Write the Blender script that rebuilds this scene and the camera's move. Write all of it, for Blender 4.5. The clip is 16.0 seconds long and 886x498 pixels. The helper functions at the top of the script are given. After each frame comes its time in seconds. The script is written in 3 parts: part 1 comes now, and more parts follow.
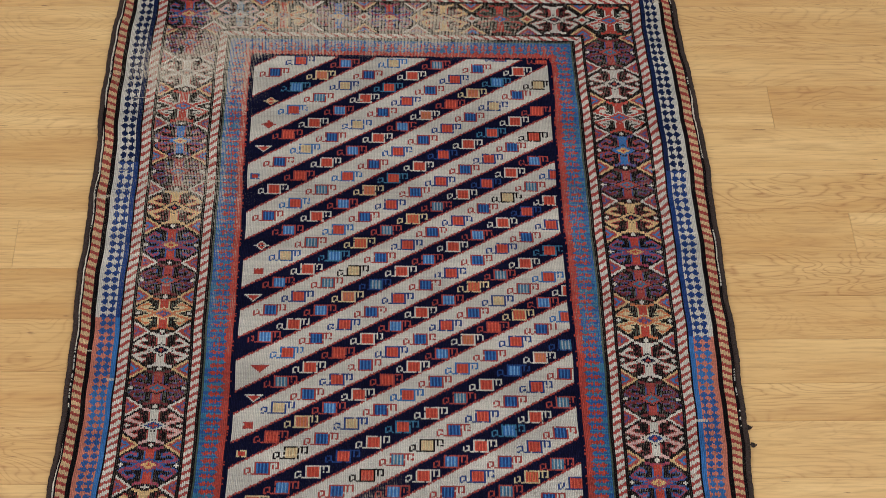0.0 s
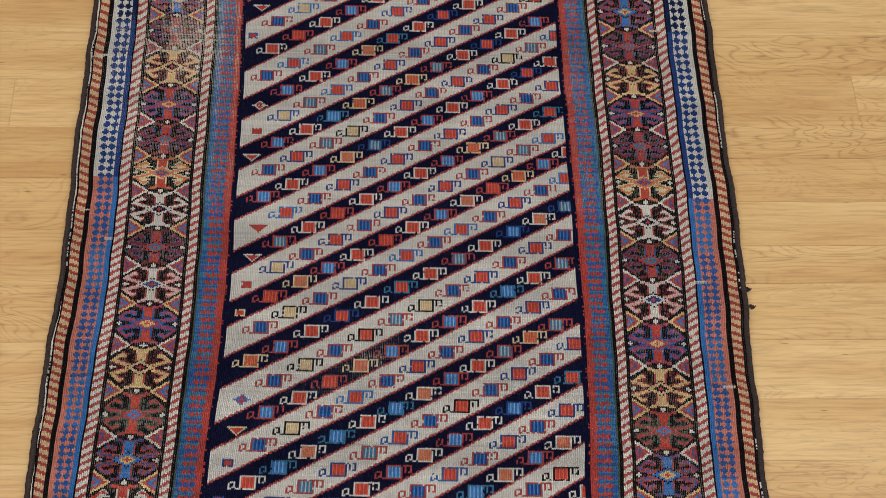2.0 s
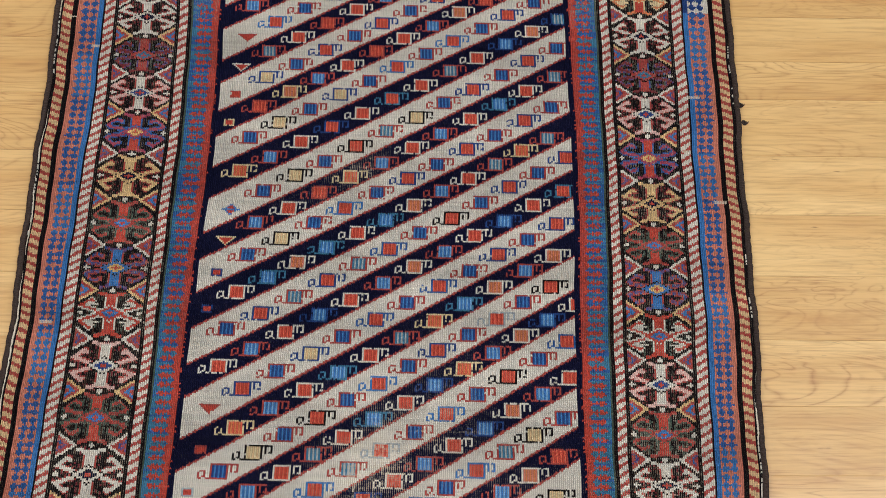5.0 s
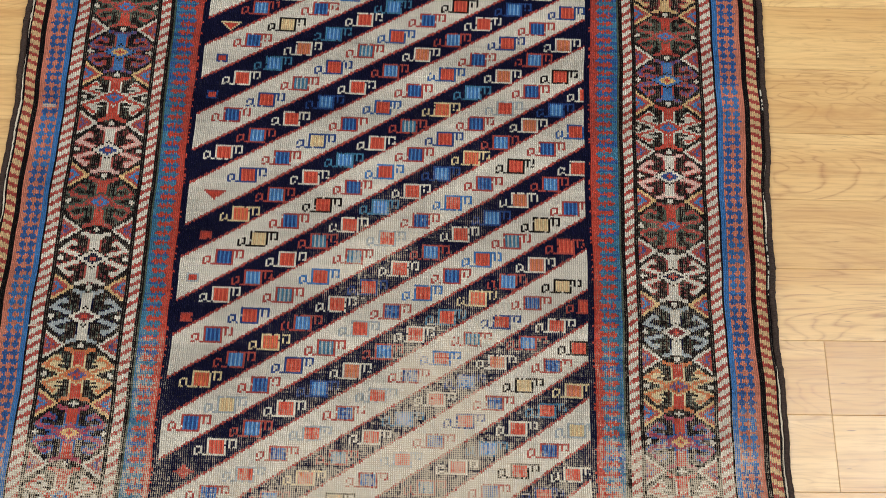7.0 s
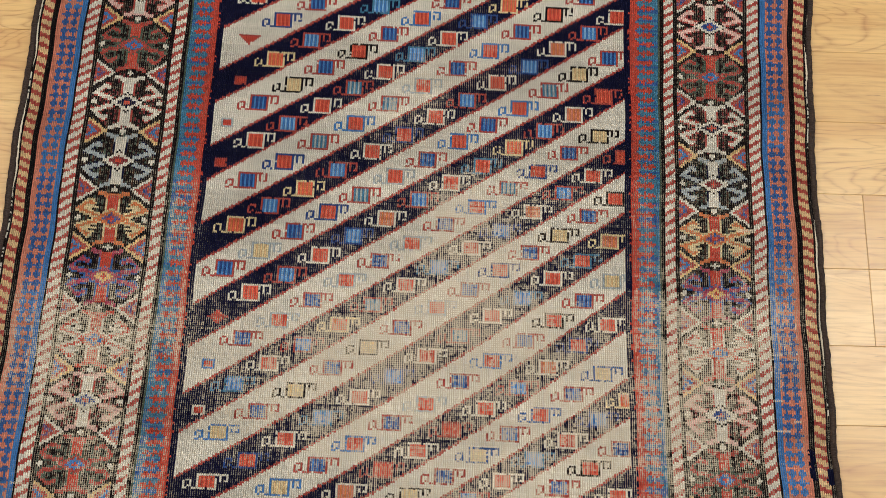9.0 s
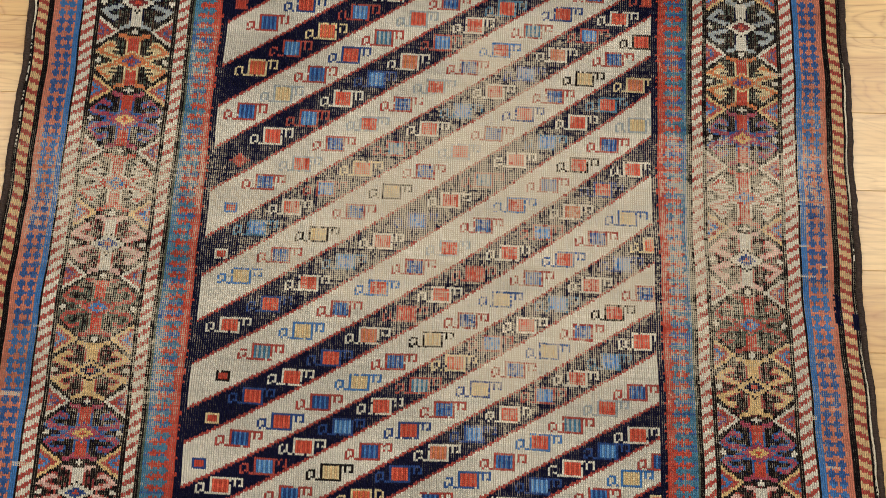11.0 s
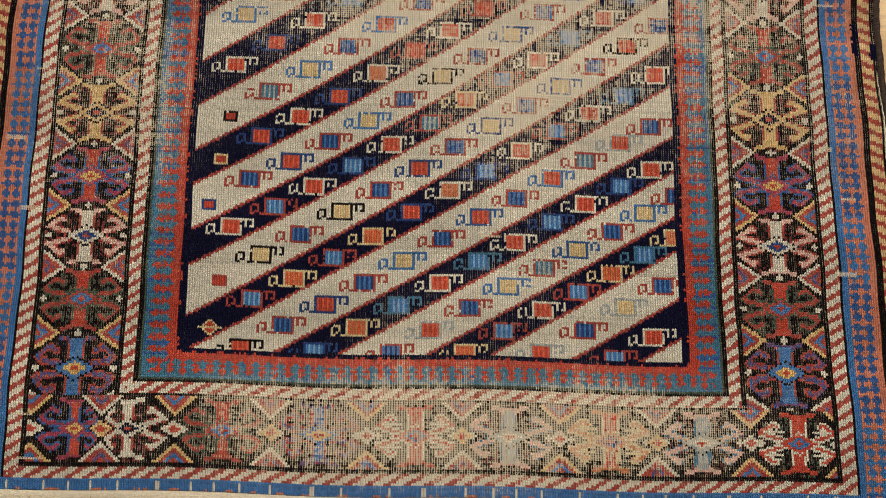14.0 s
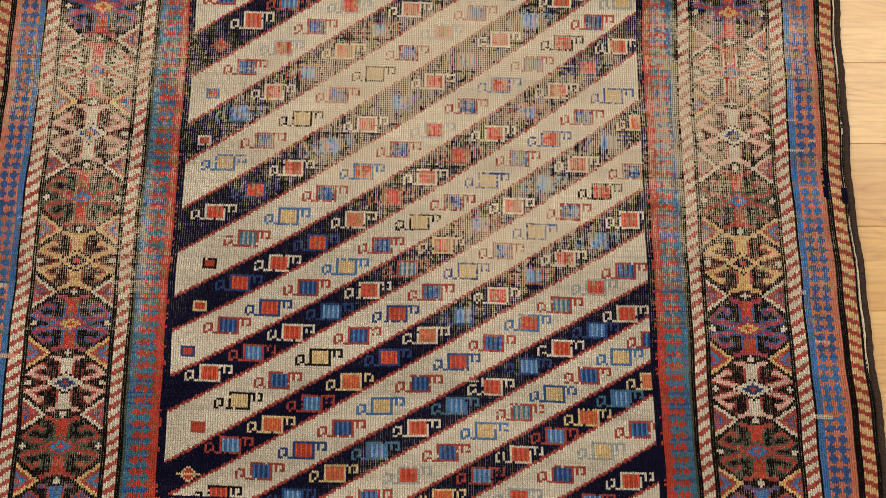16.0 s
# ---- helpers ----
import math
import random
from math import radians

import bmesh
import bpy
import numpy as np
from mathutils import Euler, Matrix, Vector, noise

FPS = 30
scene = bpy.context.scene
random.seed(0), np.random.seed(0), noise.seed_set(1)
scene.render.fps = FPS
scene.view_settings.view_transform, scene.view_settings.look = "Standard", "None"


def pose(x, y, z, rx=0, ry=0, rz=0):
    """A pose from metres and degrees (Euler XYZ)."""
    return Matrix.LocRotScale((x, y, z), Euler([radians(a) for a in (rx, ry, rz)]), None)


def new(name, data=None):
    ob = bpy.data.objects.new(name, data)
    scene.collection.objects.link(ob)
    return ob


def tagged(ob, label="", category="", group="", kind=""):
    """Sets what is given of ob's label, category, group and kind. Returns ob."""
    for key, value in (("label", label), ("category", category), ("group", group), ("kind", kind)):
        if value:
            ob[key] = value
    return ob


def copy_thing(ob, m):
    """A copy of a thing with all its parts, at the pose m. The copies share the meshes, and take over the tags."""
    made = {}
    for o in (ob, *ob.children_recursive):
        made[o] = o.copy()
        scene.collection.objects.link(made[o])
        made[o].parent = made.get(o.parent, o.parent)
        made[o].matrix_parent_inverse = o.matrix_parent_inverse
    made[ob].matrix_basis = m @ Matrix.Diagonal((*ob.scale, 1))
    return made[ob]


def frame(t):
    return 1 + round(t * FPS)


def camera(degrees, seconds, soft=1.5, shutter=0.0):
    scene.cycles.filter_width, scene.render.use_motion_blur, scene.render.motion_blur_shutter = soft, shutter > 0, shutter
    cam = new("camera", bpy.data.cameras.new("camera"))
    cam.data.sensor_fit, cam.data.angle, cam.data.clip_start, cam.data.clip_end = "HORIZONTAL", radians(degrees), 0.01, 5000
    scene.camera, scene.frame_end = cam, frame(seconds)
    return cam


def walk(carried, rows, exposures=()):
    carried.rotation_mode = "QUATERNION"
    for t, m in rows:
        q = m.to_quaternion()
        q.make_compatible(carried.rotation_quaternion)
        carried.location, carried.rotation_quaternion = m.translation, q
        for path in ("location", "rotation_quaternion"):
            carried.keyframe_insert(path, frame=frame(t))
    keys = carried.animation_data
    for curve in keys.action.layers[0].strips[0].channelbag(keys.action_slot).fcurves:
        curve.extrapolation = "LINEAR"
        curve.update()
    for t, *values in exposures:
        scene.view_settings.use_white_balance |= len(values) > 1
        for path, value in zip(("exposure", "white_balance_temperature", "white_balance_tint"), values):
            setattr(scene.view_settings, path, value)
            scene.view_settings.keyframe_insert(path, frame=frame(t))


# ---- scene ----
cam = camera(25.00, 16.0, soft=0.7)
# seconds, place in metres, turn in degrees
PATH = [
    (0.0, -0.0379, -1.4229, 1.9008, 41.839, -1.526, -1.672),
    (0.5, -0.0386, -1.4250, 1.8957, 41.185, -1.514, -1.687),
    (1.0, -0.0363, -1.4253, 1.8933, 40.253, -1.550, -1.607),
    (1.5, -0.0395, -1.4290, 1.8892, 39.308, -1.695, -1.590),
    (2.0, -0.0406, -1.4285, 1.8839, 38.199, -1.786, -1.506),
    (2.5, -0.0396, -1.4267, 1.8798, 37.270, -1.801, -1.466),
    (3.0, -0.0408, -1.4284, 1.8763, 36.545, -1.929, -1.395),
    (5.5, -0.0501, -1.4361, 1.8557, 32.250, -2.693, -1.155),
    (6.0, -0.0506, -1.4384, 1.8493, 31.014, -2.782, -1.014),
    (6.5, -0.0546, -1.4406, 1.8420, 29.254, -2.915, -0.873),
    (7.0, -0.0557, -1.4450, 1.8344, 27.788, -2.940, -0.647),
    (7.5, -0.0634, -1.4493, 1.8267, 26.602, -3.046, -0.408),
    (8.0, -0.0669, -1.4505, 1.8220, 25.575, -2.976, -0.149),
    (10.5, -0.0733, -1.4587, 1.8009, 21.002, -2.387, 0.612),
    (11.0, -0.0732, -1.4607, 1.7958, 19.777, -2.249, 0.567),
    (11.5, -0.0743, -1.4627, 1.7906, 18.574, -2.166, 0.510),
    (12.0, -0.0699, -1.4604, 1.7869, 17.151, -1.954, 0.481),
    (12.5, -0.0701, -1.4701, 1.7801, 16.168, -1.871, 0.360),
    (13.0, -0.0755, -1.4719, 1.7756, 15.097, -1.934, 0.158),
    (13.5, -0.0680, -1.4703, 1.7736, 13.924, -1.641, -0.016),
    (14.0, -0.0722, -1.4664, 1.7698, 12.670, -1.716, -0.186),
    (14.5, -0.0710, -1.4679, 1.7682, 12.256, -1.677, -0.323),
    (15.0, -0.0729, -1.4775, 1.7674, 13.438, -1.837, -0.470),
    (15.5, -0.0667, -1.4707, 1.7749, 14.713, -1.833, -0.538),
    (16.0, -0.0625, -1.4551, 1.7873, 16.366, -1.943, -0.634),
]
# the clip's camera drifts from cool to warm and back off a little in brightness: seconds, stops, kelvin, tint
TONE = [(0.0, -0.16, 5480, 13), (3.0, -0.09, 5440, 13), (5.5, 0.02, 5580, 11), (8.0, 0.01, 5820, 9), (10.5, -0.07, 6120, 9), (12.5, -0.09, 6350, 9), (14.5, -0.13, 6650, 10), (16.0, -0.13, 6880, 14)]
walk(cam, [(t, pose(x, y, z, rx, ry, rz)) for t, x, y, z, rx, ry, rz in PATH], exposures=TONE)

# ---- light ----
world = bpy.data.worlds.new("world")
world.use_nodes = True
world.node_tree.nodes["Background"].inputs[0].default_value = (0.9, 0.95, 1.0, 1)
world.node_tree.nodes["Background"].inputs[1].default_value = 0.3
scene.world = world

LIGHTS = [(1.35, 0.3, 19.5), (-1.35, 0.3, 19.5), (0.62, -1.12, 12.0), (-0.62, -1.12, 12.0)]
for lx, ly, watts in LIGHTS:
    lamp = bpy.data.lights.new("ceiling_lamp", "AREA")
    lamp.shape, lamp.size, lamp.size_y, lamp.energy, lamp.color = "RECTANGLE", 0.9, 0.3, watts, (0.97, 0.965, 0.93)
    tagged(new("ceiling_lamp", lamp)).matrix_world = pose(lx, ly, 2.535)


# ---- materials ----
class Nodes:
    """Short hand for building a node material."""

    def __init__(self, name):
        self.m = bpy.data.materials.new(name)
        self.m.use_nodes = True
        self.t = self.m.node_tree
        self.b = self.t.nodes["Principled BSDF"]

    def add(self, kind, **opts):
        n = self.t.nodes.new(kind)
        for k, v in opts.items():
            if k == "op":
                n.operation = v
            elif k == "wave":
                n.wave_type, n.bands_direction = "BANDS", v
            elif k == "mix":
                n.data_type, n.blend_type = "RGBA", v
        return n

    def put(self, src, sock):
        if isinstance(src, bpy.types.NodeSocket):
            self.t.links.new(src, sock)
        elif isinstance(src, (tuple, list)):
            sock.default_value = (*src, 1) if len(src) == 3 and len(sock.default_value) == 4 else src
        else:
            sock.default_value = src

    def math(self, op, a, b=0.0, c=0.0):
        n = self.add("ShaderNodeMath", op=op)
        for s, v in zip(n.inputs, (a, b, c)):
            self.put(v, s)
        return n.outputs[0]

    def vmath(self, op, a, b):
        n = self.add("ShaderNodeVectorMath", op=op)
        self.put(a, n.inputs[0])
        self.put(b, n.inputs[1])
        return n.outputs[0]

    def mix(self, fac, a, b, blend="MIX"):
        n = self.add("ShaderNodeMix", mix=blend)
        self.put(fac, n.inputs[0])
        self.put(a, n.inputs[6])
        self.put(b, n.inputs[7])
        return n.outputs[2]

    def noise(self, vec, scale, detail=3.0, rough=0.55, distort=0.0):
        n = self.add("ShaderNodeTexNoise")
        self.put(vec, n.inputs["Vector"])
        for k, v in (("Scale", scale), ("Detail", detail), ("Roughness", rough), ("Distortion", distort)):
            n.inputs[k].default_value = v
        return n.outputs[0]

    def span(self, v, a, b, c=0.0, d=1.0):
        n = self.add("ShaderNodeMapRange")
        for s, x in zip(n.inputs, (v, a, b, c, d)):
            self.put(x, s)
        return n.outputs[0]

    def bump(self, height, strength, distance):
        n = self.add("ShaderNodeBump")
        self.put(height, n.inputs["Height"])
        n.inputs["Strength"].default_value, n.inputs["Distance"].default_value = strength, distance
        self.put(n.outputs[0], self.b.inputs["Normal"])

    def where(self):
        return self.add("ShaderNodeNewGeometry").outputs["Position"]

    def set(self, colour=None, rough=None, spec=None):
        if colour is not None:
            self.put(colour, self.b.inputs["Base Color"])
        if rough is not None:
            self.put(rough, self.b.inputs["Roughness"])
        if spec is not None:
            self.put(spec, self.b.inputs["Specular IOR Level"])
        return self.m


def pile_material():
    """Knotted wool: the knot's dye from the design, ivory warps showing where the pile is thin."""
    n = Nodes("knotted_wool")
    dye = n.add("ShaderNodeVertexColor")
    dye.layer_name = "dye"
    uv = n.add("ShaderNodeUVMap")
    uv.uv_map = "knots"
    sep = n.add("ShaderNodeSeparateXYZ")
    n.put(uv.outputs[0], sep.inputs[0])
    pos = n.where()
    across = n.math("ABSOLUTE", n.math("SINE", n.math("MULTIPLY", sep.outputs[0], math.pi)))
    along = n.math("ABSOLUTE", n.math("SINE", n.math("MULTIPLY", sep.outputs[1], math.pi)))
    tuft = n.math("MULTIPLY", n.math("POWER", across, 0.7), n.math("MULTIPLY_ADD", n.math("POWER", along, 0.55), 0.72, 0.28))
    fray = n.noise(pos, 420.0, 2.0)
    thin = n.math("ADD", dye.outputs["Alpha"], n.math("MULTIPLY_ADD", fray, 0.30, -0.15))
    bare = n.span(n.math("SUBTRACT", thin, tuft), 0.05, 0.17)
    warp = n.mix(n.noise(pos, 90.0), (0.515, 0.438, 0.315), (0.675, 0.585, 0.435))
    thread = n.math("ABSOLUTE", n.math("SINE", n.math("MULTIPLY", sep.outputs[0], 2 * math.pi)))
    mesh = n.math("MULTIPLY", n.span(thread, 0.0, 0.6, 0.50, 1.0), n.span(along, 0.0, 0.55, 0.62, 1.0))
    warp = n.mix(1.0, warp, mesh, "MULTIPLY")
    fade = n.span(n.noise(pos, 14.0, 4.0), 0.3, 0.7, 0.84, 1.12)
    dyed = n.mix(1.0, dye.outputs["Color"], fade, "MULTIPLY")
    # shade of the furrows between knots, darkened into the dye colour
    furrow_shade = n.math("MULTIPLY", n.span(across, 0.0, 0.55, 0.66, 1.0), n.span(along, 0.0, 0.45, 0.80, 1.0))
    dyed = n.mix(1.0, dyed, furrow_shade, "MULTIPLY")
    shade = n.span(n.noise(pos, 650.0, 2.0), 0.25, 0.75, 0.82, 1.16)
    dyed = n.mix(1.0, dyed, shade, "MULTIPLY")
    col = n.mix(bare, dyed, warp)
    n.bump(n.math("ADD", n.math("MULTIPLY", tuft, n.math("SUBTRACT", 1.15, dye.outputs["Alpha"])), n.math("MULTIPLY", fray, 0.5)), 1.0, 0.0012)
    n.b.inputs["Sheen Weight"].default_value = 0.0
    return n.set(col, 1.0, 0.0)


def wool_material(name, dark, light, scale=300.0):
    n = Nodes(name)
    pos = n.where()
    grain = n.noise(n.vmath("MULTIPLY", pos, (1.0, 2.2, 1.0)), scale, 3.0)
    col = n.mix(n.span(grain, 0.3, 0.7), dark, light)
    n.bump(grain, 0.8, 0.0015)
    return n.set(col, 0.95, 0.1)


def plank_material():
    """Varnished light hardwood with long grain, cathedral figure, mineral streaks and small knots."""
    n = Nodes("varnished_wood")
    info = n.add("ShaderNodeObjectInfo")
    rnd = info.outputs["Random"]
    pos = n.where()
    shift = n.add("ShaderNodeCombineXYZ")
    n.put(n.math("MULTIPLY", rnd, 37.0), shift.inputs[0])
    n.put(n.math("MULTIPLY", rnd, 61.0), shift.inputs[1])
    p = n.vmath("ADD", pos, shift.outputs[0])
    fine = n.noise(n.vmath("MULTIPLY", p, (13.0, 270.0, 1.0)), 1.0, 4.0, 0.65)
    eyes = n.add("ShaderNodeTexVoronoi")
    n.put(n.vmath("MULTIPLY", p, (3.0, 8.0, 1.0)), eyes.inputs["Vector"])
    eyes.inputs["Scale"].default_value = 1.0
    near = eyes.outputs["Distance"]
    swirl = n.math("POWER", n.span(near, 0.0, 0.42, 1.0, 0.0), 2.0)
    figure = n.math("MULTIPLY_ADD", swirl, 0.34, n.noise(n.vmath("MULTIPLY", p, (3.4, 12.5, 1.0)), 1.0, 3.0, 0.42, 0.9))
    rings = n.math("ABSOLUTE", n.math("SINE", n.math("MULTIPLY", figure, 66.0)))
    lines = n.math("MULTIPLY", n.math("POWER", n.span(rings, 0.0, 0.80, 1.0, 0.0), 1.6), n.span(fine, 0.35, 0.60, 0.35, 1.0))
    where_figure = n.math("MAXIMUM", n.span(n.noise(n.vmath("MULTIPLY", p, (1.1, 8.0, 1.0)), 1.0, 2.0), 0.40, 0.60, 0.30, 1.0), n.math("MULTIPLY", swirl, 1.5))
    where_figure = n.math("MULTIPLY", where_figure, n.span(n.math("FRACT", n.math("MULTIPLY", rnd, 7.3)), 0.15, 0.85, 0.45, 1.25))
    broad = n.noise(n.vmath("MULTIPLY", p, (1.9, 16.0, 1.0)), 1.0, 4.0, 0.6, 0.5)
    base = n.mix(n.span(broad, 0.34, 0.66), (0.635, 0.382, 0.130), (0.785, 0.548, 0.228))
    tone = n.mix(n.span(rnd, 0.0, 1.0), (0.92, 0.86, 0.76), (1.05, 1.05, 1.03))
    col = n.mix(1.0, base, tone, "MULTIPLY")
    col = n.mix(n.math("MULTIPLY", n.span(fine, 0.46, 0.66), 0.40), col, (0.38, 0.19, 0.06))
    col = n.mix(n.math("MULTIPLY", n.math("MULTIPLY", lines, where_figure), 0.60), col, (0.33, 0.135, 0.034))
    streak = n.noise(n.vmath("MULTIPLY", p, (26.0, 190.0, 1.0)), 1.0, 2.0)
    col = n.mix(n.span(streak, 0.70, 0.77, 0.0, 0.75), col, (0.15, 0.062, 0.02))
    flare = n.noise(n.vmath("MULTIPLY", p, (4.5, 34.0, 1.0)), 1.0, 4.0, 0.65, 1.2)
    col = n.mix(n.span(flare, 0.54, 0.74, 0.0, 0.42), col, (0.42, 0.20, 0.055))
    col = n.mix(n.span(near, 0.018, 0.045, 0.85, 0.0), col, (0.10, 0.040, 0.014))
    gloss = n.span(n.noise(pos, 11.0, 4.0), 0.3, 0.7, 0.34, 0.50)
    n.bump(n.math("ADD", fine, n.math("MULTIPLY", n.noise(pos, 7.0), 2.0)), 0.06, 0.002)
    n.b.inputs["Coat Weight"].default_value = 0.5
    n.b.inputs["Coat Roughness"].default_value = 0.24
    return n.set(col, gloss, 0.5)


def plain_material(name, colour, rough=0.7, vary=0.06):
    n = Nodes(name)
    pos = n.where()
    g = n.noise(pos, 9.0, 4.0)
    dark = tuple(c * (1 - vary) for c in colour)
    n.bump(n.noise(pos, 180.0), 0.15, 0.001)
    return n.set(n.mix(g, dark, colour), rough)


def glow_material(name, colour, strength):
    n = Nodes(name)
    n.put(colour, n.b.inputs["Emission Color"])
    n.b.inputs["Emission Strength"].default_value = strength
    return n.set(colour, 0.5)


PILE = pile_material()
CORD = wool_material("dark_brown_wool", (0.024, 0.016, 0.013), (0.072, 0.051, 0.042))
FRINGE = wool_material("ivory_cotton", (0.55, 0.48, 0.35), (0.78, 0.71, 0.57), 500.0)
PLANK = plank_material()
GAP = plain_material("dark_gap", (0.22, 0.12, 0.045), 0.9, 0.4)
WALL = plain_material("painted_plaster", (0.80, 0.77, 0.71))
CEILING = plain_material("white_ceiling", (0.84, 0.83, 0.80))
TRIM = plain_material("white_trim", (0.80, 0.79, 0.76), 0.4)
METAL = plain_material("white_metal", (0.75, 0.75, 0.75), 0.4)
DIFFUSER = glow_material("lamp_diffuser", (1.0, 0.95, 0.88), 3.0)


# ---- building helpers ----
def mesh_from(name, verts, faces, material, smooth=False):
    me = bpy.data.meshes.new(name)
    me.from_pydata(verts, [], faces)
    me.materials.append(material)
    if smooth:
        me.polygons.foreach_set("use_smooth", [True] * len(me.polygons))
    me.update()
    return me


def part(name, me, parent, label=""):
    ob = new(name, me)
    ob.parent = parent
    return tagged(ob, label)


def box(x0, y0, z0, x1, y1, z1, bevel=0.0):
    bm = bmesh.new()
    bmesh.ops.create_cube(bm, size=1)
    bmesh.ops.transform(bm, verts=bm.verts, matrix=Matrix.Translation(((x0 + x1) / 2, (y0 + y1) / 2, (z0 + z1) / 2)) @ Matrix.Diagonal((x1 - x0, y1 - y0, z1 - z0, 1)))
    if bevel:
        bmesh.ops.bevel(bm, geom=bm.edges[:], offset=bevel, segments=2, affect="EDGES")
    return bm


def from_bm(name, bm, material):
    me = bpy.data.meshes.new(name)
    bm.to_mesh(me)
    bm.free()
    me.materials.append(material)
    return me


# ---- room ----
X0, X1, Y0, Y1, HIGH = -2.5, 2.5, -2.7, 2.5, 2.6
floor = tagged(new("floor", from_bm("floor", box(X0, Y0, -0.06, X1, Y1, -0.0125), GAP)), "floor of varnished light hardwood planks", "floor", kind="structure")
for nm, b in (("wall_north", (X0 - 0.1, Y1, -0.06, X1 + 0.1, Y1 + 0.1, HIGH)), ("wall_south", (X0 - 0.1, Y0 - 0.1, -0.06, X1 + 0.1, Y0, HIGH)), ("wall_west", (X0 - 0.1, Y0, -0.06, X0, Y1, HIGH)), ("wall_east", (X1, Y0, -0.06, X1 + 0.1, Y1, HIGH))):
    tagged(new(nm, from_bm(nm, box(*b), WALL)), "plain painted plaster wall", "wall", kind="structure")
tagged(new("ceiling", from_bm("ceiling", box(X0 - 0.1, Y0 - 0.1, HIGH, X1 + 0.1, Y1 + 0.1, HIGH + 0.1), CEILING)), "plain white ceiling", "ceiling", kind="structure")
first = None
for lx, ly, watts in LIGHTS:
    if first is None:
        first = tagged(new("ceiling_light"), "white rectangular ceiling light with a lit diffuser", "ceiling light", "ceiling lights")
        first.matrix_world = pose(lx, ly, HIGH)
        part("frame", from_bm("frame", box(-0.5, -0.2, -0.045, 0.5, 0.2, 0.0, 0.004), METAL), first)
        part("diffuser", from_bm("diffuser", box(-0.46, -0.16, -0.052, 0.46, 0.16, -0.046, 0.002), DIFFUSER), first)
    else:
        copy_thing(first, pose(lx, ly, HIGH))


# ---- rug: outline in millimetres ----
SKEW = 0.024  # the rows fall a little towards +x
STA_L = [800, 634, 275, -42, -361, -620, -820, -1018, -1167, -1310]
EDGE_L = [-383, -395, -396, -399, -411, -424, -437, -449, -460, -464]
OUT_L = [-326, -334, -334, -338, -355, -368, -380, -391, -401, -406]
IN_L = [-224, -228, -233, -236, -252, -261, -276, -284, -292, -296]
FIELD_L = [-194, -195, -197, -200, -221, -232, -243, -251, -257, -260]
STA_R = [800, 634, 273, -46, -348, -613, -800, -1010, -1167, -1310]
FIELD_R = [224, 223, 220, 221, 208, 201, 198, 200, 204, 206]
IN_R = [257, 256, 258, 254, 242, 233, 229, 231, 235, 238]
OUT_R = [356, 359, 360, 354, 344, 335, 333, 337, 347, 351]
EDGE_R = [405, 420, 422, 416, 403, 392, 394, 400, 411, 415]
TOP, BOTTOM = 0.804, -1.2955
FIELD_TOP, FIELD_END = 0.6335, -1.1735


def edge_line(stations, xs, y):
    s, v = np.array(stations[::-1]) / 1000, np.array(xs[::-1]) / 1000
    return np.mean([np.interp(y + d, s, v) for d in (-0.1, -0.05, 0, 0.05, 0.1)], axis=0)


KNOT = 0.00205
ROWS = int((TOP - BOTTOM) / KNOT)
# columns of knots in each band, from one selvedge to the other
BANDS = [28, 51, 17, 208, 17, 51, 28]
COLS = sum(BANDS)
START = np.cumsum([0] + BANDS)
row_y = TOP - (TOP - BOTTOM) * np.arange(ROWS + 1) / ROWS
wob = lambda k, a: a * (np.sin(row_y * 17 + k) + 0.7 * np.sin(row_y * 41 + 2.3 * k) + 0.4 * np.sin(row_y * 97 + k * k))
lines = [
    edge_line(STA_L, EDGE_L, row_y) + 0.0078 + wob(1.0, 0.0012),
    edge_line(STA_L, OUT_L, row_y) + wob(1.4, 0.0008),
    edge_line(STA_L, IN_L, row_y) + wob(2.0, 0.0006),
    edge_line(STA_L, FIELD_L, row_y) + wob(3.1, 0.0006),
    edge_line(STA_R, FIELD_R, row_y) + wob(4.2, 0.0006),
    edge_line(STA_R, IN_R, row_y) + wob(5.0, 0.0006),
    edge_line(STA_R, OUT_R, row_y) + wob(6.1, 0.0008),
    edge_line(STA_R, EDGE_R, row_y) - 0.0078 + wob(6.5, 0.0012),
]
grid_x = np.empty((ROWS + 1, COLS + 1))
for b in range(7):
    s = np.linspace(0, 1, BANDS[b] + 1)
    grid_x[:, START[b] : START[b + 1] + 1] = lines[b][:, None] * (1 - s) + lines[b + 1][:, None] * s
grid_y = row_y[:, None] - SKEW * grid_x + 0.0012 * np.sin(grid_x * 23 + 1.0) * (np.abs(row_y[:, None]) > 0.9)


def swell(x, y):
    """Gentle unevenness of the old rug's lie."""
    return 0.0048 + 0.0007 * np.sin(x * 9 + y * 5) + 0.0006 * np.sin(y * 13 - x * 4 + 1) + 0.0012 * np.maximum(0, np.abs(x) - 0.28) / 0.12 * np.sin(y * 21 + 3 * np.sign(x))


grid_z = swell(grid_x, grid_y) + np.random.RandomState(3).uniform(-0.00018, 0.00018, grid_x.shape)

# centres of the knots
CX = (grid_x[:-1, :-1] + grid_x[1:, 1:]) / 2
CY = (grid_y[:-1, :-1] + grid_y[1:, 1:]) / 2
RY = ((row_y[:-1] + row_y[1:]) / 2)[:, None] + 0 * CX
CI = np.arange(COLS)[None, :] + np.zeros((ROWS, 1), int)
RI = np.arange(ROWS)[:, None] + np.zeros((1, COLS), int)

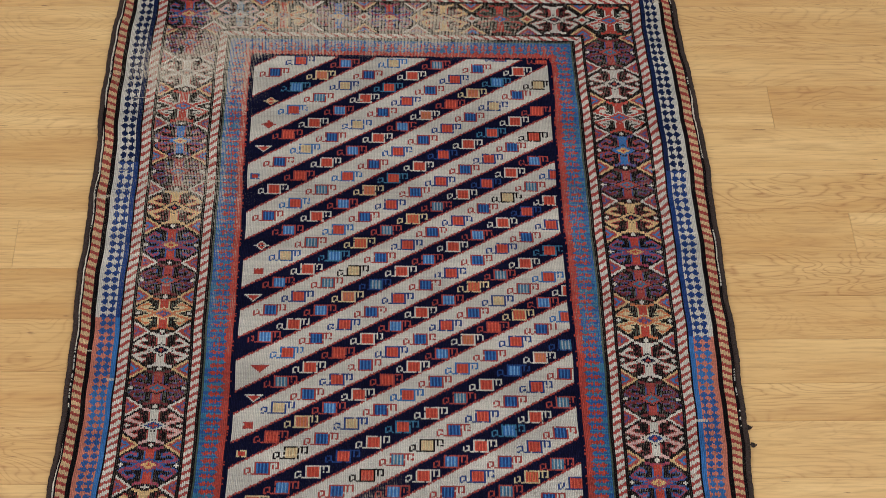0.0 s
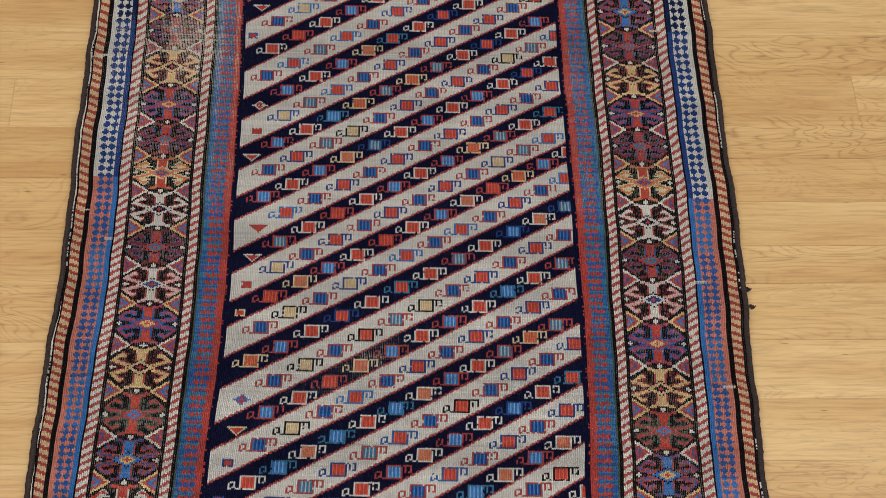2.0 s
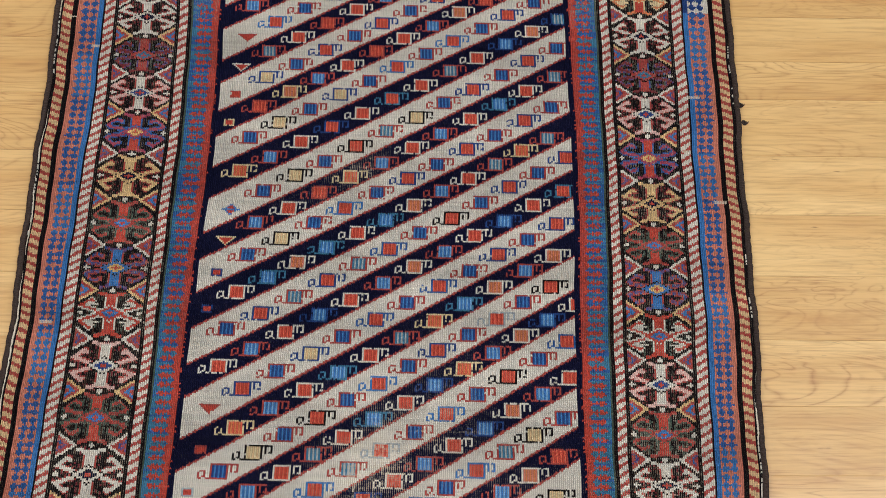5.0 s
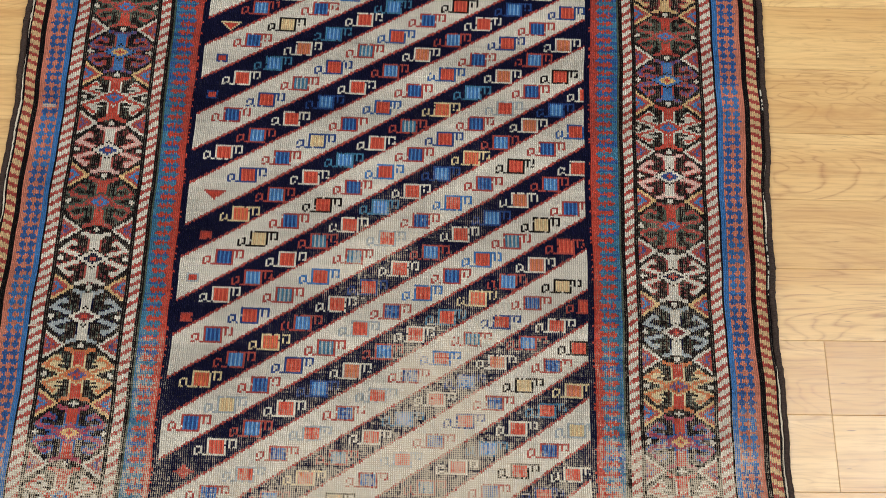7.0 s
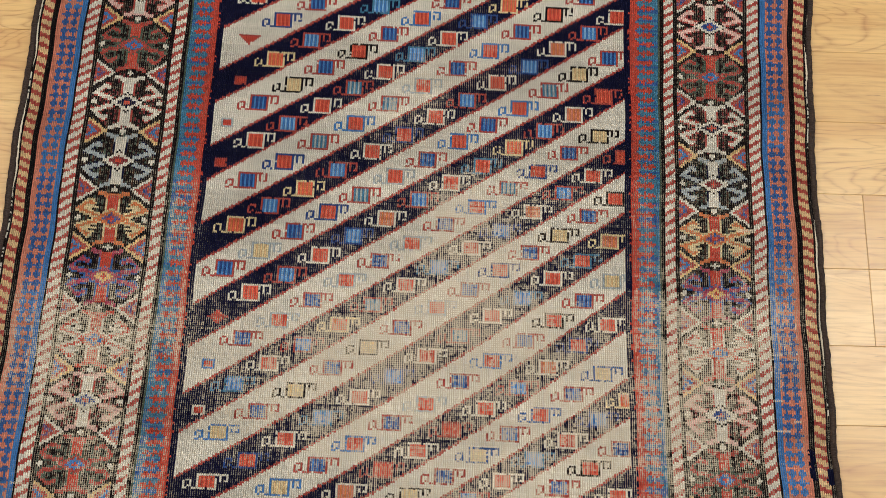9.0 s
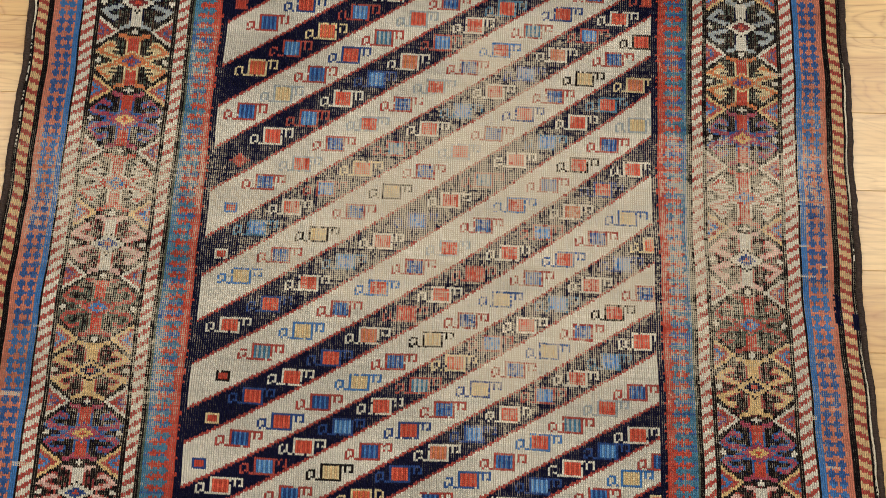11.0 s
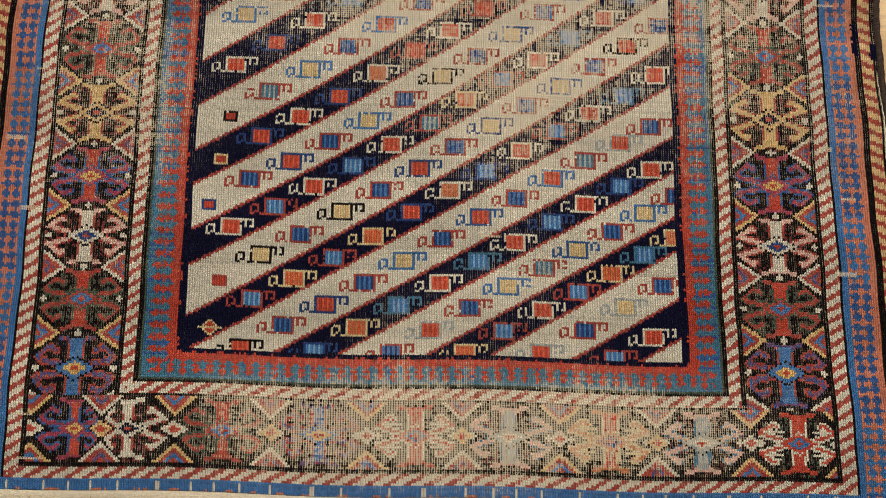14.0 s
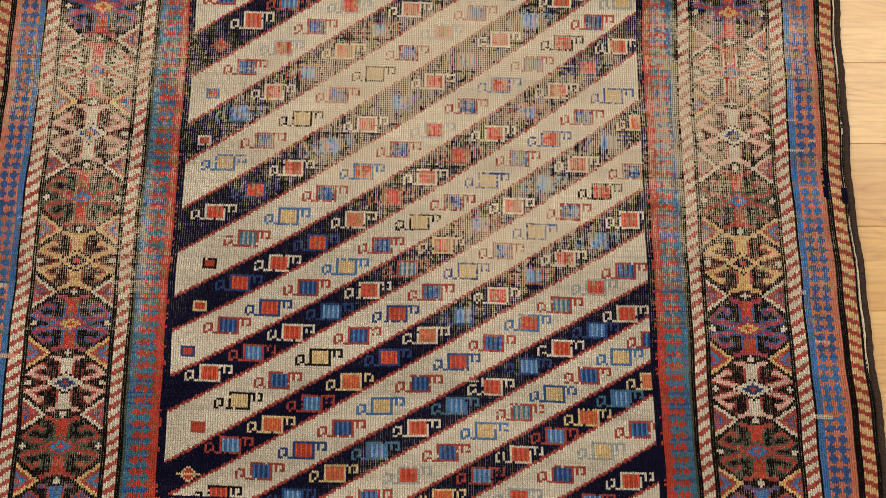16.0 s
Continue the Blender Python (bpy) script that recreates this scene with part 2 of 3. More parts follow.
DYES = dict(
    ivory=(0.70, 0.652, 0.54), navy=(0.0095, 0.0098, 0.030), black=(0.013, 0.010, 0.010), red=(0.52, 0.070, 0.045), brick=(0.40, 0.070, 0.055), blue=(0.065, 0.19, 0.45),
    sky=(0.20, 0.38, 0.62), deep=(0.030, 0.065, 0.21), teal=(0.068, 0.195, 0.305), green=(0.075, 0.10, 0.075), cream=(0.70, 0.56, 0.31), yellow=(0.72, 0.45, 0.16), rose=(0.72, 0.46, 0.39),
    salmon=(0.60, 0.21, 0.135), indigo=(0.045, 0.115, 0.31), purple=(0.145, 0.085, 0.20), maroon=(0.19, 0.035, 0.038), grey=(0.38, 0.42, 0.42), orange=(0.63, 0.20, 0.075), gold=(0.72, 0.49, 0.22), brown=(0.055, 0.028, 0.02), scarlet=(0.68, 0.125, 0.07), straw=(0.70, 0.49, 0.25), plum=(0.36, 0.062, 0.10), ink=(0.015, 0.025, 0.075),
)
DYE_NAMES = list(DYES)
LUT = np.array([DYES[k] for k in DYE_NAMES])
K = {k: i for i, k in enumerate(DYE_NAMES)}
dye = np.full((ROWS, COLS), K["black"])
rng = np.random.RandomState(11)

# nested frames: 0 field, up to 1 inner band, up to 2 main border with its guards, up to 3 outer stripes
col_side = np.zeros(COLS)
for b, (a0, a1) in enumerate([(3, 2), (2, 1), (1, 0), (0, 0), (0, 1), (1, 2), (2, 3)]):
    col_side[START[b] : START[b + 1]] = np.linspace(a0, a1, BANDS[b] + 1)[:-1] + (a1 - a0) / BANDS[b] / 2
side = col_side[None, :] + 0 * CX
end = np.where(RY > 0, np.interp(RY, [FIELD_TOP, 0.6680, 0.7620, 0.804], [0, 1, 2, 2.95]), np.interp(-RY, [-FIELD_END, 1.1980, 1.2845, 1.297], [0, 1, 2, 2.45]))
level = np.maximum(side, end)
is_end = end > side
sign = np.where(CX > 0, 1, -1)


# ---- rug: the field's slanting stripes ----
WHITE_LT = [606, 506, 418, 331, 249, 167, 87, 6, -72, -158, -240, -329, -414, -502, -590, -680, -768, -854, -941, -1016, -1091, -1170, -1248, -1327, -1406]
WHITE_LB = [550, 462, 377, 289, 208, 128, 44, -31, -110, -200, -278, -369, -459, -547, -632, -719, -811, -895, -979, -1053, -1133, -1210, -1288, -1367, -1446]
WHITE_RT = [893, 800, 707, 617, 518, 430, 348, 264, 186, 102, 20, -61, -146, -225, -304, -393, -477, -561, -644, -732, -823, -914, -996, -1070, -1151]
WHITE_RB = [841, 748, 655, 566, 474, 391, 306, 223, 145, 61, -20, -103, -185, -265, -348, -435, -519, -600, -686, -778, -867, -958, -1034, -1110, -1192]
FIRST = [-161, -167, -169, -175, -151, -158, -164, -171, -175, -181, -156, -162, -169, -175, -178, -184, -160, -170, -178, -185, -192, -200, -176, -184]
FIRST += [-193, -199, -211, -214, -186, -195, -203, -210, -216, -223, -201, -210, -215, -223, -233, -211, -223, -230, -202, -135, -67, 0, 68, 134]
LAST = [172, 166, 164, 158, 182, 175, 201, 196, 189, 186, 179, 202, 201, 196, 192, 216, 210, 206, 200, 196, 191, 184, 204, 197]
LAST += [189, 183, 178, 172, 192, 192, 182, 176, 169, 163, 184, 177, 178, 172, 165, 189, 180, 176, 172, 172, 192, 191, 178, 170]
STEPS = "aaaaaabbbbabbbbcbbbbbcbbbbccbcccccccccccccb98631".translate(str.maketrans("abc", "ABC"))
# which of the two sorts of bird begins each stripe
BEGIN = "ACACACACACADACACACBCBDACADBDACADBCBCBCBCACBDACBD"

in_field = level <= 0
fl, fr = CX * 0 + lines[3][:-1, None], CX * 0 + lines[4][:-1, None]
across = (CX - fl) / (fr - fl)
# some stripes near the worn part hang a little in the middle
sag = lambda y, a: 0.015 * math.exp(-(((y + 0.865) / 0.12) ** 2)) * 4 * a * (1 - a)
in_white = np.zeros_like(in_field)
rim = np.zeros_like(in_field)
for k in range(25):
    t_ = (WHITE_LT[k] * (1 - across) + WHITE_RT[k] * across) / 1000
    b_ = (WHITE_LB[k] * (1 - across) + WHITE_RB[k] * across) / 1000
    t_ = t_ - sag((WHITE_LT[k] + WHITE_RT[k]) / 2000, across)
    b_ = b_ - sag((WHITE_LB[k] + WHITE_RB[k]) / 2000, across)
    t_, b_ = t_ + 0.0011, b_ - 0.0011
    in_white |= (CY < t_) & (CY > b_)
    rim |= (np.abs(CY - t_ - 0.0013) < 0.0015) | (np.abs(CY - b_ + 0.0013) < 0.0015)
dye[in_field] = K["navy"]
dye[in_field & rim] = K["brick"]
dye[in_field & in_white] = K["ivory"]
# black line round the field
line_x = np.minimum(CI - START[3], START[4] - 1 - CI)
line_y = np.minimum(FIELD_TOP - RY, RY - FIELD_END) / KNOT
frame_line = in_field & ((line_x < 3) | (line_y < 2))
dye[frame_line] = K["navy"]
thin_line = in_field & ((line_x < 1) | (line_y < 1))
dye[thin_line & (rng.rand(ROWS, COLS) < 0.2)] = K["red"]

BIRD = [
    "......OOOOOOOOOOOOOO",
    "......OBbBbBbBO.O..O",
    "......OBbBbBbBO.O..O",
    ".OOO..OBbBbBbBO.O.OO",
    "O..O..OBbBbBbBO.....",
    "O..O..OBbBbBbBO.....",
    "O.OO..OBbBbBbBO.....",
    "OO..OOOOOOOOOOO.....",
]
TALL_BIRD = BIRD[:2] + BIRD[1:]  # one row taller, in the far stripes
SQUARE = ["OOOOOO", "OBbBBO", "OBbBBO", "OBbBBO", "OOOOOO"]
DIAMOND = ["....OO....", "...OBBO...", "..OBBBBO..", "OOOOOOOOOO", "..OBBBBO..", "...OBBO...", "....OO...."]
TRIANGLE = ["OOOOOOOOOOO", ".OBBBBBBBO.", "..OBBBBBO..", "...OBBBO...", "....OBO....", ".....O....."]


def stamp(glyph, x, y, outline, body, second, where):
    """Knot a small figure centred at a place."""
    r = int(round((TOP - (y + SKEW * x)) / KNOT))
    if not 8 < r < ROWS - 8:
        return
    c = int(np.searchsorted(grid_x[r], x))
    h, w = len(glyph), len(glyph[0])
    for i, line in enumerate(glyph):
        for j, ch in enumerate(line):
            rr, cc = r - h // 2 + i, c - w // 2 + j
            if ch != "." and 0 <= rr < ROWS and 0 <= cc < COLS and where[rr, cc] and (ch != "O" or rng.rand() > 0.05):
                dye[rr, cc] = K[outline if ch == "O" else body if ch == "B" else second]


inside = in_field & (line_x >= 3) & (line_y >= 2)
pick = lambda names: names[rng.randint(len(names))]
for i in range(48):
    k = i // 2
    n = int(STEPS[i], 16)
    lt, rt = (WHITE_LT, WHITE_RT) if i % 2 == 0 else (WHITE_LB, WHITE_RB)
    lb, rb = (WHITE_LB, WHITE_RB) if i % 2 == 0 else (WHITE_LT, WHITE_RT)
    kk = k if i % 2 == 0 else k + 1
    yl, yr = (lt[k] + lb[kk]) / 2000, (rt[k] + rb[kk]) / 2000
    bow = 0.04 if i < 34 else 0.13
    for j in range(-2, n + 4):
        s = j / n
        x = (FIRST[i] + (LAST[i] - FIRST[i]) * (s + (bow * s * (1 - s) if 0 <= s <= 1 else 0))) / 1000
        yy = yl
        for _ in range(2):
            r = min(max(int((TOP - yy - SKEW * x) / KNOT), 0), ROWS - 1)
            f = (x - lines[3][r]) / (lines[4][r] - lines[3][r])
            yy = yl * (1 - f) + yr * f - sag((yl + yr) / 2, f)
        if f < 0.03 or f > 0.99:
            continue
        kind = (BEGIN[i] in "BD") ^ (j % 2 == 1)
        if i % 2 == 0:
            dyes = (pick(["blue", "deep", "black", "indigo", "deep", "deep"] if i < 26 else ["blue", "indigo", "black", "blue", "grey", "deep"]), pick(["red", "red", "red", "cream", "red"])) if kind else ("brick", pick(["blue", "deep", "blue", "teal", "deep"]))
        else:
            dyes = (pick(["brick", "brick", "brick", "deep", "teal"]), pick(["blue", "blue", "sky", "teal", "red"])) if kind else (pick(["ivory", "ivory", "cream", "ivory"]), pick(["red", "red", "salmon", "red"]))
        if dyes[0] == dyes[1]:  # keep body and outline apart
            dyes = (dyes[0], "red")
        if dyes[0] == "black" and rng.rand() < 0.6:
            dyes = ("black", "cream")
        if f < 0.075:
            stamp(pick([SQUARE, DIAMOND, TRIANGLE, SQUARE]), x + 0.002, yy - 0.004, *((dyes[0], "red", "red")), inside)
            continue
        second = {"red": "orange" if dyes[0] == "cream" else "red", "blue": "sky" if i % 2 else "deep", "cream": "straw", "teal": "grey", "sky": "blue", "salmon": "orange", "deep": "blue"}[dyes[1]]
        stamp(TALL_BIRD if i < 32 else BIRD, x, yy, dyes[0], "scarlet" if dyes[1] == "red" else dyes[1], second, inside)


# ---- rug: bands ----
def saw(v):
    return np.abs((v % 1.0) - 0.5) * 2


def barber(mask, run, cross, one, two, period=6.0, lean=0.75):
    ph = (run + lean * cross + 0.35 * np.sin(run * 0.21)) / period
    dye[mask] = np.where((ph % 1.0) < 0.56, K[one], K[two])[mask]


run = np.where(is_end, CI, RI).astype(float)


def paced(near, far):
    """Rows counted so that a repeat grows from near to far knots along the rug."""
    y = (row_y[:-1] + row_y[1:]) / 2
    steps = np.cumsum(6.0 / (near + (far - near) * np.clip((y + 0.10) / 0.5, 0, 1)))
    return np.where(is_end, CI, steps[:, None]).astype(float)


run_bar, run_zig = paced(5.3, 6.7), paced(4.6, 6.6)

# inner band: red and blue-green, interlocking
band = (level > 0) & (level <= 1)
frac = np.clip(level, 0, 1)
blobs = lambda f, c, w: np.exp(-(((f - c) / w) ** 2))
teeth = np.where(frac < 0.47, 0.78 * blobs(frac, 0.34, 0.10), 1 - 0.64 * blobs(frac, 0.60, 0.11))
tone = np.where((frac > 0.17) & ((frac > 0.76) | (saw(run / 5.3) > 1 - teeth)), K["teal"], K["red"])
tone = np.where((rng.rand(ROWS, 1) < np.where(RY > -0.35, 0.5, 0.2)) & (tone == K["teal"]), K["indigo"], tone)
tone = np.where((rng.rand(ROWS, COLS) < np.where(RY > -0.35, 0.6, 0.15)) & (tone == K["red"]), K["brick"], tone)
tone = np.where((rng.rand(ROWS, COLS) < np.where(RY > 0.1, 0.22, 0.03)) & (frac > 0.22), np.where(rng.rand(ROWS, COLS) < 0.5, K["indigo"], K["teal"]), tone)
dye[band] = tone[band]
dye[band & (frac > 0.90)] = K["green"]
dye[band & (frac > 0.95)] = K["black"]

# guards on both sides of the main border
mid = (level > 1) & (level <= 2)
f2 = np.clip(level - 1, 0, 1)
cross = f2 * 51
slant = np.where(is_end, 1.7 * cross, cross * sign)
pace = np.where(is_end, 8.0, 6.0)
barber(mid & (f2 < 0.125), run_bar, slant, "ivory", "brick", pace)
dye[mid & (f2 >= 0.125) & (f2 < 0.155)] = K["black"]
barber(mid & (f2 > 0.88), run_bar, slant, "ivory", "brick", pace)
dye[mid & (f2 > 0.845) & (f2 <= 0.88)] = K["black"]
dye[mid & (f2 < 0.02)] = K["black"]

# outer stripes
outer = (level > 2) & (level <= 3)
f3 = np.clip(level - 2, 0, 1)
dye[outer] = K["black"]
z1 = outer & (f3 > 0.05) & (f3 < 0.61)
g = (f3 - 0.05) / 0.55
wv = 1.02 * np.maximum(np.maximum(1 - np.abs(g - 0.35) / 0.18, 1 - np.abs(g - 0.68) / 0.18), 0)
zig = np.where((g < 0.16) | ((g < 0.88) & (saw(run_zig / 6.0) < wv)), 1, 0)
old = RY > np.where(CX < 0, 0.155, 0.135)
dye[z1] = np.where(zig == 1, np.where(old, K["deep"], K["blue"]), np.where(old, K["ivory"], K["salmon"]))[z1]
dye[z1 & old & (zig == 1) & (RY > 0.42)] = K["ink"]
dk = z1 & ~old & (zig == 1) & (g > 0.16)
dye[dk & (np.sin(RY * 33 + 2 * sign) > -0.5)] = K["indigo"]
barber(outer & (f3 > 0.71) & (f3 < 0.93), run_bar, f3 * 28 * -sign, "straw", "brick", 6.0, 0.45)
dye[outer & (f3 > 0.95) & (rng.rand(ROWS, COLS) < 0.6) & (np.sin(RY * 25 + sign + np.sin(RY * 60)) > np.where(CX < 0, -0.2, 0.55))] = K["ivory"]

# plain woven strip with salmon tufts at the near end
strip = (RY < 0) & (end > 2) & is_end
dye[strip] = K["blue"]
dye[strip & (end > 2.30) & (saw(run / 13.0 + 0.5 * np.sin(run * 0.05)) > 0.66) & (rng.rand(ROWS, COLS) < 0.7)] = K["salmon"]
dye[strip & (end > 2.12) & (end < 2.40) & (np.abs(((run + 3 * np.sin(run * 0.11)) % 12) - 5) < 0.5)] = K["ivory"]
dye[strip & (end < 2.06)] = K["black"]


# ---- rug: figures of the main border ----
PAL = {
    "w": ("ivory", "ivory", "maroon", "navy", "brick"), "r": ("red", "red", "green", "blue", "ivory"), "b": ("blue", "purple", "navy", "yellow", "brick"), "d": ("red", "brick", "green", "blue", "green"), "y": ("gold", "gold", "maroon", "navy", "brick"),
    "p": ("red", "plum", "navy", "yellow", "indigo"), "o": ("red", "orange", "green", "purple", "cream"), "k": ("ivory", "rose", "maroon", "deep", "brick"), "g": ("ivory", "grey", "green", "maroon", "navy"), "t": ("grey", "rose", "maroon", "ivory", "teal"), "m": ("brick", "maroon", "green", "teal", "purple"),
}
ORDER = "mwrbmypmowmkpydbrkdwgoprkdypkdb"
MID_L = [655, 593, 527, 460, 404, 340, 275, 216, 162, 104, 45, -11, -68, -130, -194, -253, -311, -377, -439, -506, -572, -636, -698, -764, -826, -890, -951, -1011, -1066, -1124, -1187]
MID_R = [648, 584, 518, 456, 393, 334, 274, 219, 159, 96, 37, -21, -85, -148, -205, -263, -324, -384, -444, -503, -567, -627, -687, -750, -814, -879, -941, -1004, -1061, -1119, -1177]


def seg(u, v, x0, y0, x1, y1, half):
    """Knots within half of a straight stroke."""
    dx, dy = x1 - x0, y1 - y0
    t = np.clip(((u - x0) * dx + (v - y0) * dy) / (dx * dx + dy * dy), 0, 1)
    return np.hypot(u - x0 - t * dx, v - y0 - t * dy) < half


def hooks(u, v, half):
    """Slanting arm that turns back on itself, as in the pale crosses."""
    return seg(u, v, 0.34, 0.07, 0.93, 0.32, half) | seg(u, v, 0.93, 0.32, 0.60, 0.57, half) | seg(u, v, 0.60, 0.57, 0.54, 0.50, half * 0.8)


def horns(u, v, half):
    """Rounder arm curling inward, as in the dark crosses."""
    return seg(u, v, 0.30, 0.10, 0.80, 0.22, half) | seg(u, v, 0.80, 0.22, 0.93, 0.40, half) | seg(u, v, 0.93, 0.40, 0.66, 0.62, half) | seg(u, v, 0.66, 0.62, 0.46, 0.50, half * 0.9)


def figure(mask, U, V, key):
    """One hooked cross in its cell, U across and V along, both -1 to 1 in the mask."""
    main, hook, fill, heart, rim_dye = PAL[key]
    u, v = np.abs(U), np.abs(V)
    dye[mask] = K["black"]
    body = mask & (u < 0.98 - 0.90 * np.maximum(v - 0.30, 0)) & (v < 0.96)
    dye[body & (CI % 4 == 1) & (rng.rand(ROWS, COLS) < 0.6)] = K["brown"]
    dye[body & (CI % 2 == 0) & (rng.rand(ROWS, COLS) < 0.34)] = K[fill]
    if key in "ro":  # arms drawn in double lines
        dye[body & hooks(u, v, 0.115)] = K[rim_dye]
        dye[body & hooks(u, v, 0.045)] = K[hook]
        dye[body & seg(u, v, 0.38, 0.36, 0.70, 0.34, 0.04)] = K[rim_dye]
    elif key in "bpdm":
        dye[body & horns(u, v, 0.115)] = K[rim_dye]
        dye[body & horns(u, v, 0.065)] = K[hook]
    else:
        dye[body & hooks(u, v, 0.105)] = K[rim_dye]
        dye[body & hooks(u, v, 0.068)] = K[hook]
    dye[body & (u < 0.20) & (v < 0.74)] = K[rim_dye]
    dye[body & (seg(u, v, 0.05, 0.76, 0.38, 0.88, 0.065) | ((v > 0.66) & (v < 0.84) & (u < 0.18)))] = K[hook]
    dye[body & (u < 0.13) & (v < 0.82)] = K[main]
    core = u / 0.40 + v / 0.26
    dye[body & (core < 1.36)] = K["black" if main != "red" else rim_dye]
    dye[body & (core < 1.18)] = K[main if main != "red" else hook]
    dye[body & (core < 0.72)] = K[heart]
    dye[body & (core < 0.30)] = K["red" if heart != "red" else "navy"]
    dye[mask & (np.abs(u - 0.90) / 0.11 + v / 0.10 < 1)] = K["ivory"]


def corner_mark(mask, U, W, key):
    """Triangle at the side between two figures: W runs from the joint, in cells."""
    u, w = np.abs(U), np.abs(W)
    tri = mask & (u > 0.40 + w * 1.22) & (u < 0.98)
    dye[mask & (u > 0.33 + w * 1.22) & (u < 0.98)] = K["black"]
    dye[tri] = K["ivory" if key else "gold"]
    dye[mask & (u > 0.54 + w * 1.22) & (u < 0.98)] = K["brick"]
    dye[mask & (u > 0.70 + w * 1.22) & (u < 0.98)] = K["blue" if not key else "purple"]
    dye[mask & (u > 0.84 + w * 1.22) & (u < 0.98)] = K["brick"]
    dye[mask & (u / 0.12 + w / 0.10 < 1)] = K["ivory"]


side_in, end_in = np.abs(side - 1.5) <= 0.345, np.abs(end - 1.5) <= 0.345
zone_end = end_in & (side <= 1.845)
zone_side = side_in & (end < 1.155)
main_zone = zone_end | zone_side
for s_, mids in ((-1, MID_L), (1, MID_R)):
    zone = zone_side & (sign == s_)
    U = (side - 1.5) / 0.345
    m_ = np.array(mids) / 1000
    bounds = np.concatenate([[m_[0] + 0.030], (m_[:-1] + m_[1:]) / 2, [m_[-1] - 0.035]])
    for q in range(31):
        cell = zone & (RY <= bounds[q]) & (RY > bounds[q + 1])
        V = np.where(RY > m_[q], (RY - m_[q]) / (bounds[q] - m_[q]), (RY - m_[q]) / (m_[q] - bounds[q + 1]))
        figure(cell, U, V, ORDER[q])
    for q in range(32):
        W = (RY - bounds[q]) / 0.032
        corner_mark(zone & (np.abs(W) < 0.6), U, W, q % 2)
TOP_X = [-285, -212, -152, -73, -1, 76, 156, 233, 312]
TOP_SORTS = "ptobpydwr"
END_X = [-343, -299, -214, -129, -43, 40, 131, 212, 299]
END_SORTS = "pwdbrtotr"
for top, xs, sorts in ((True, TOP_X, TOP_SORTS), (False, END_X, END_SORTS)):
    zone = zone_end & ((RY > 0) == top)
    V = (end - 1.5) / 0.345
    m_ = np.array(xs) / 1000
    bounds = np.concatenate([[m_[0] - 0.04], (m_[:-1] + m_[1:]) / 2, [m_[-1] + 0.04]])
    for q in range(len(xs)):
        cell = zone & (CX >= bounds[q]) & (CX < bounds[q + 1])
        U = np.where(CX > m_[q], (CX - m_[q]) / (bounds[q + 1] - m_[q]), (CX - m_[q]) / (m_[q] - bounds[q]))
        figure(cell, U * 1.14, V, sorts[q])
        for W0 in (bounds[q], bounds[q + 1]):
            corner_mark(zone & (np.abs(CX - W0) < 0.026), V, (CX - W0) / 0.04, q % 2)
            lozenge = np.abs(CX - W0) / 0.0095 + np.abs(V) / 0.27
            dye[zone & (lozenge < 1)] = K["gold" if q % 2 else "ivory"]
            dye[zone & (lozenge < 0.5)] = K["red"]


# ---- rug: wear ----
def blot(x, y, rx, ry, spin=0.0):
    c, s = math.cos(spin), math.sin(spin)
    a, b = ((CX - x) * c + (CY - y) * s) / rx, (-(CX - x) * s + (CY - y) * c) / ry
    return np.exp(-(a * a + b * b))


def clouds(scale, seed):
    r = np.random.RandomState(seed)
    out = np.zeros_like(CX)
    for o in range(3):
        f = scale * 2**o
        for _ in range(4):
            a, ph = r.rand() * math.pi, r.rand() * 6.3
            out += np.sin(f * (CX * math.cos(a) + CY * math.sin(a)) + ph + 1.5 * np.sin(f * 0.7 * CX + ph)) / 2**o
    return out / 5


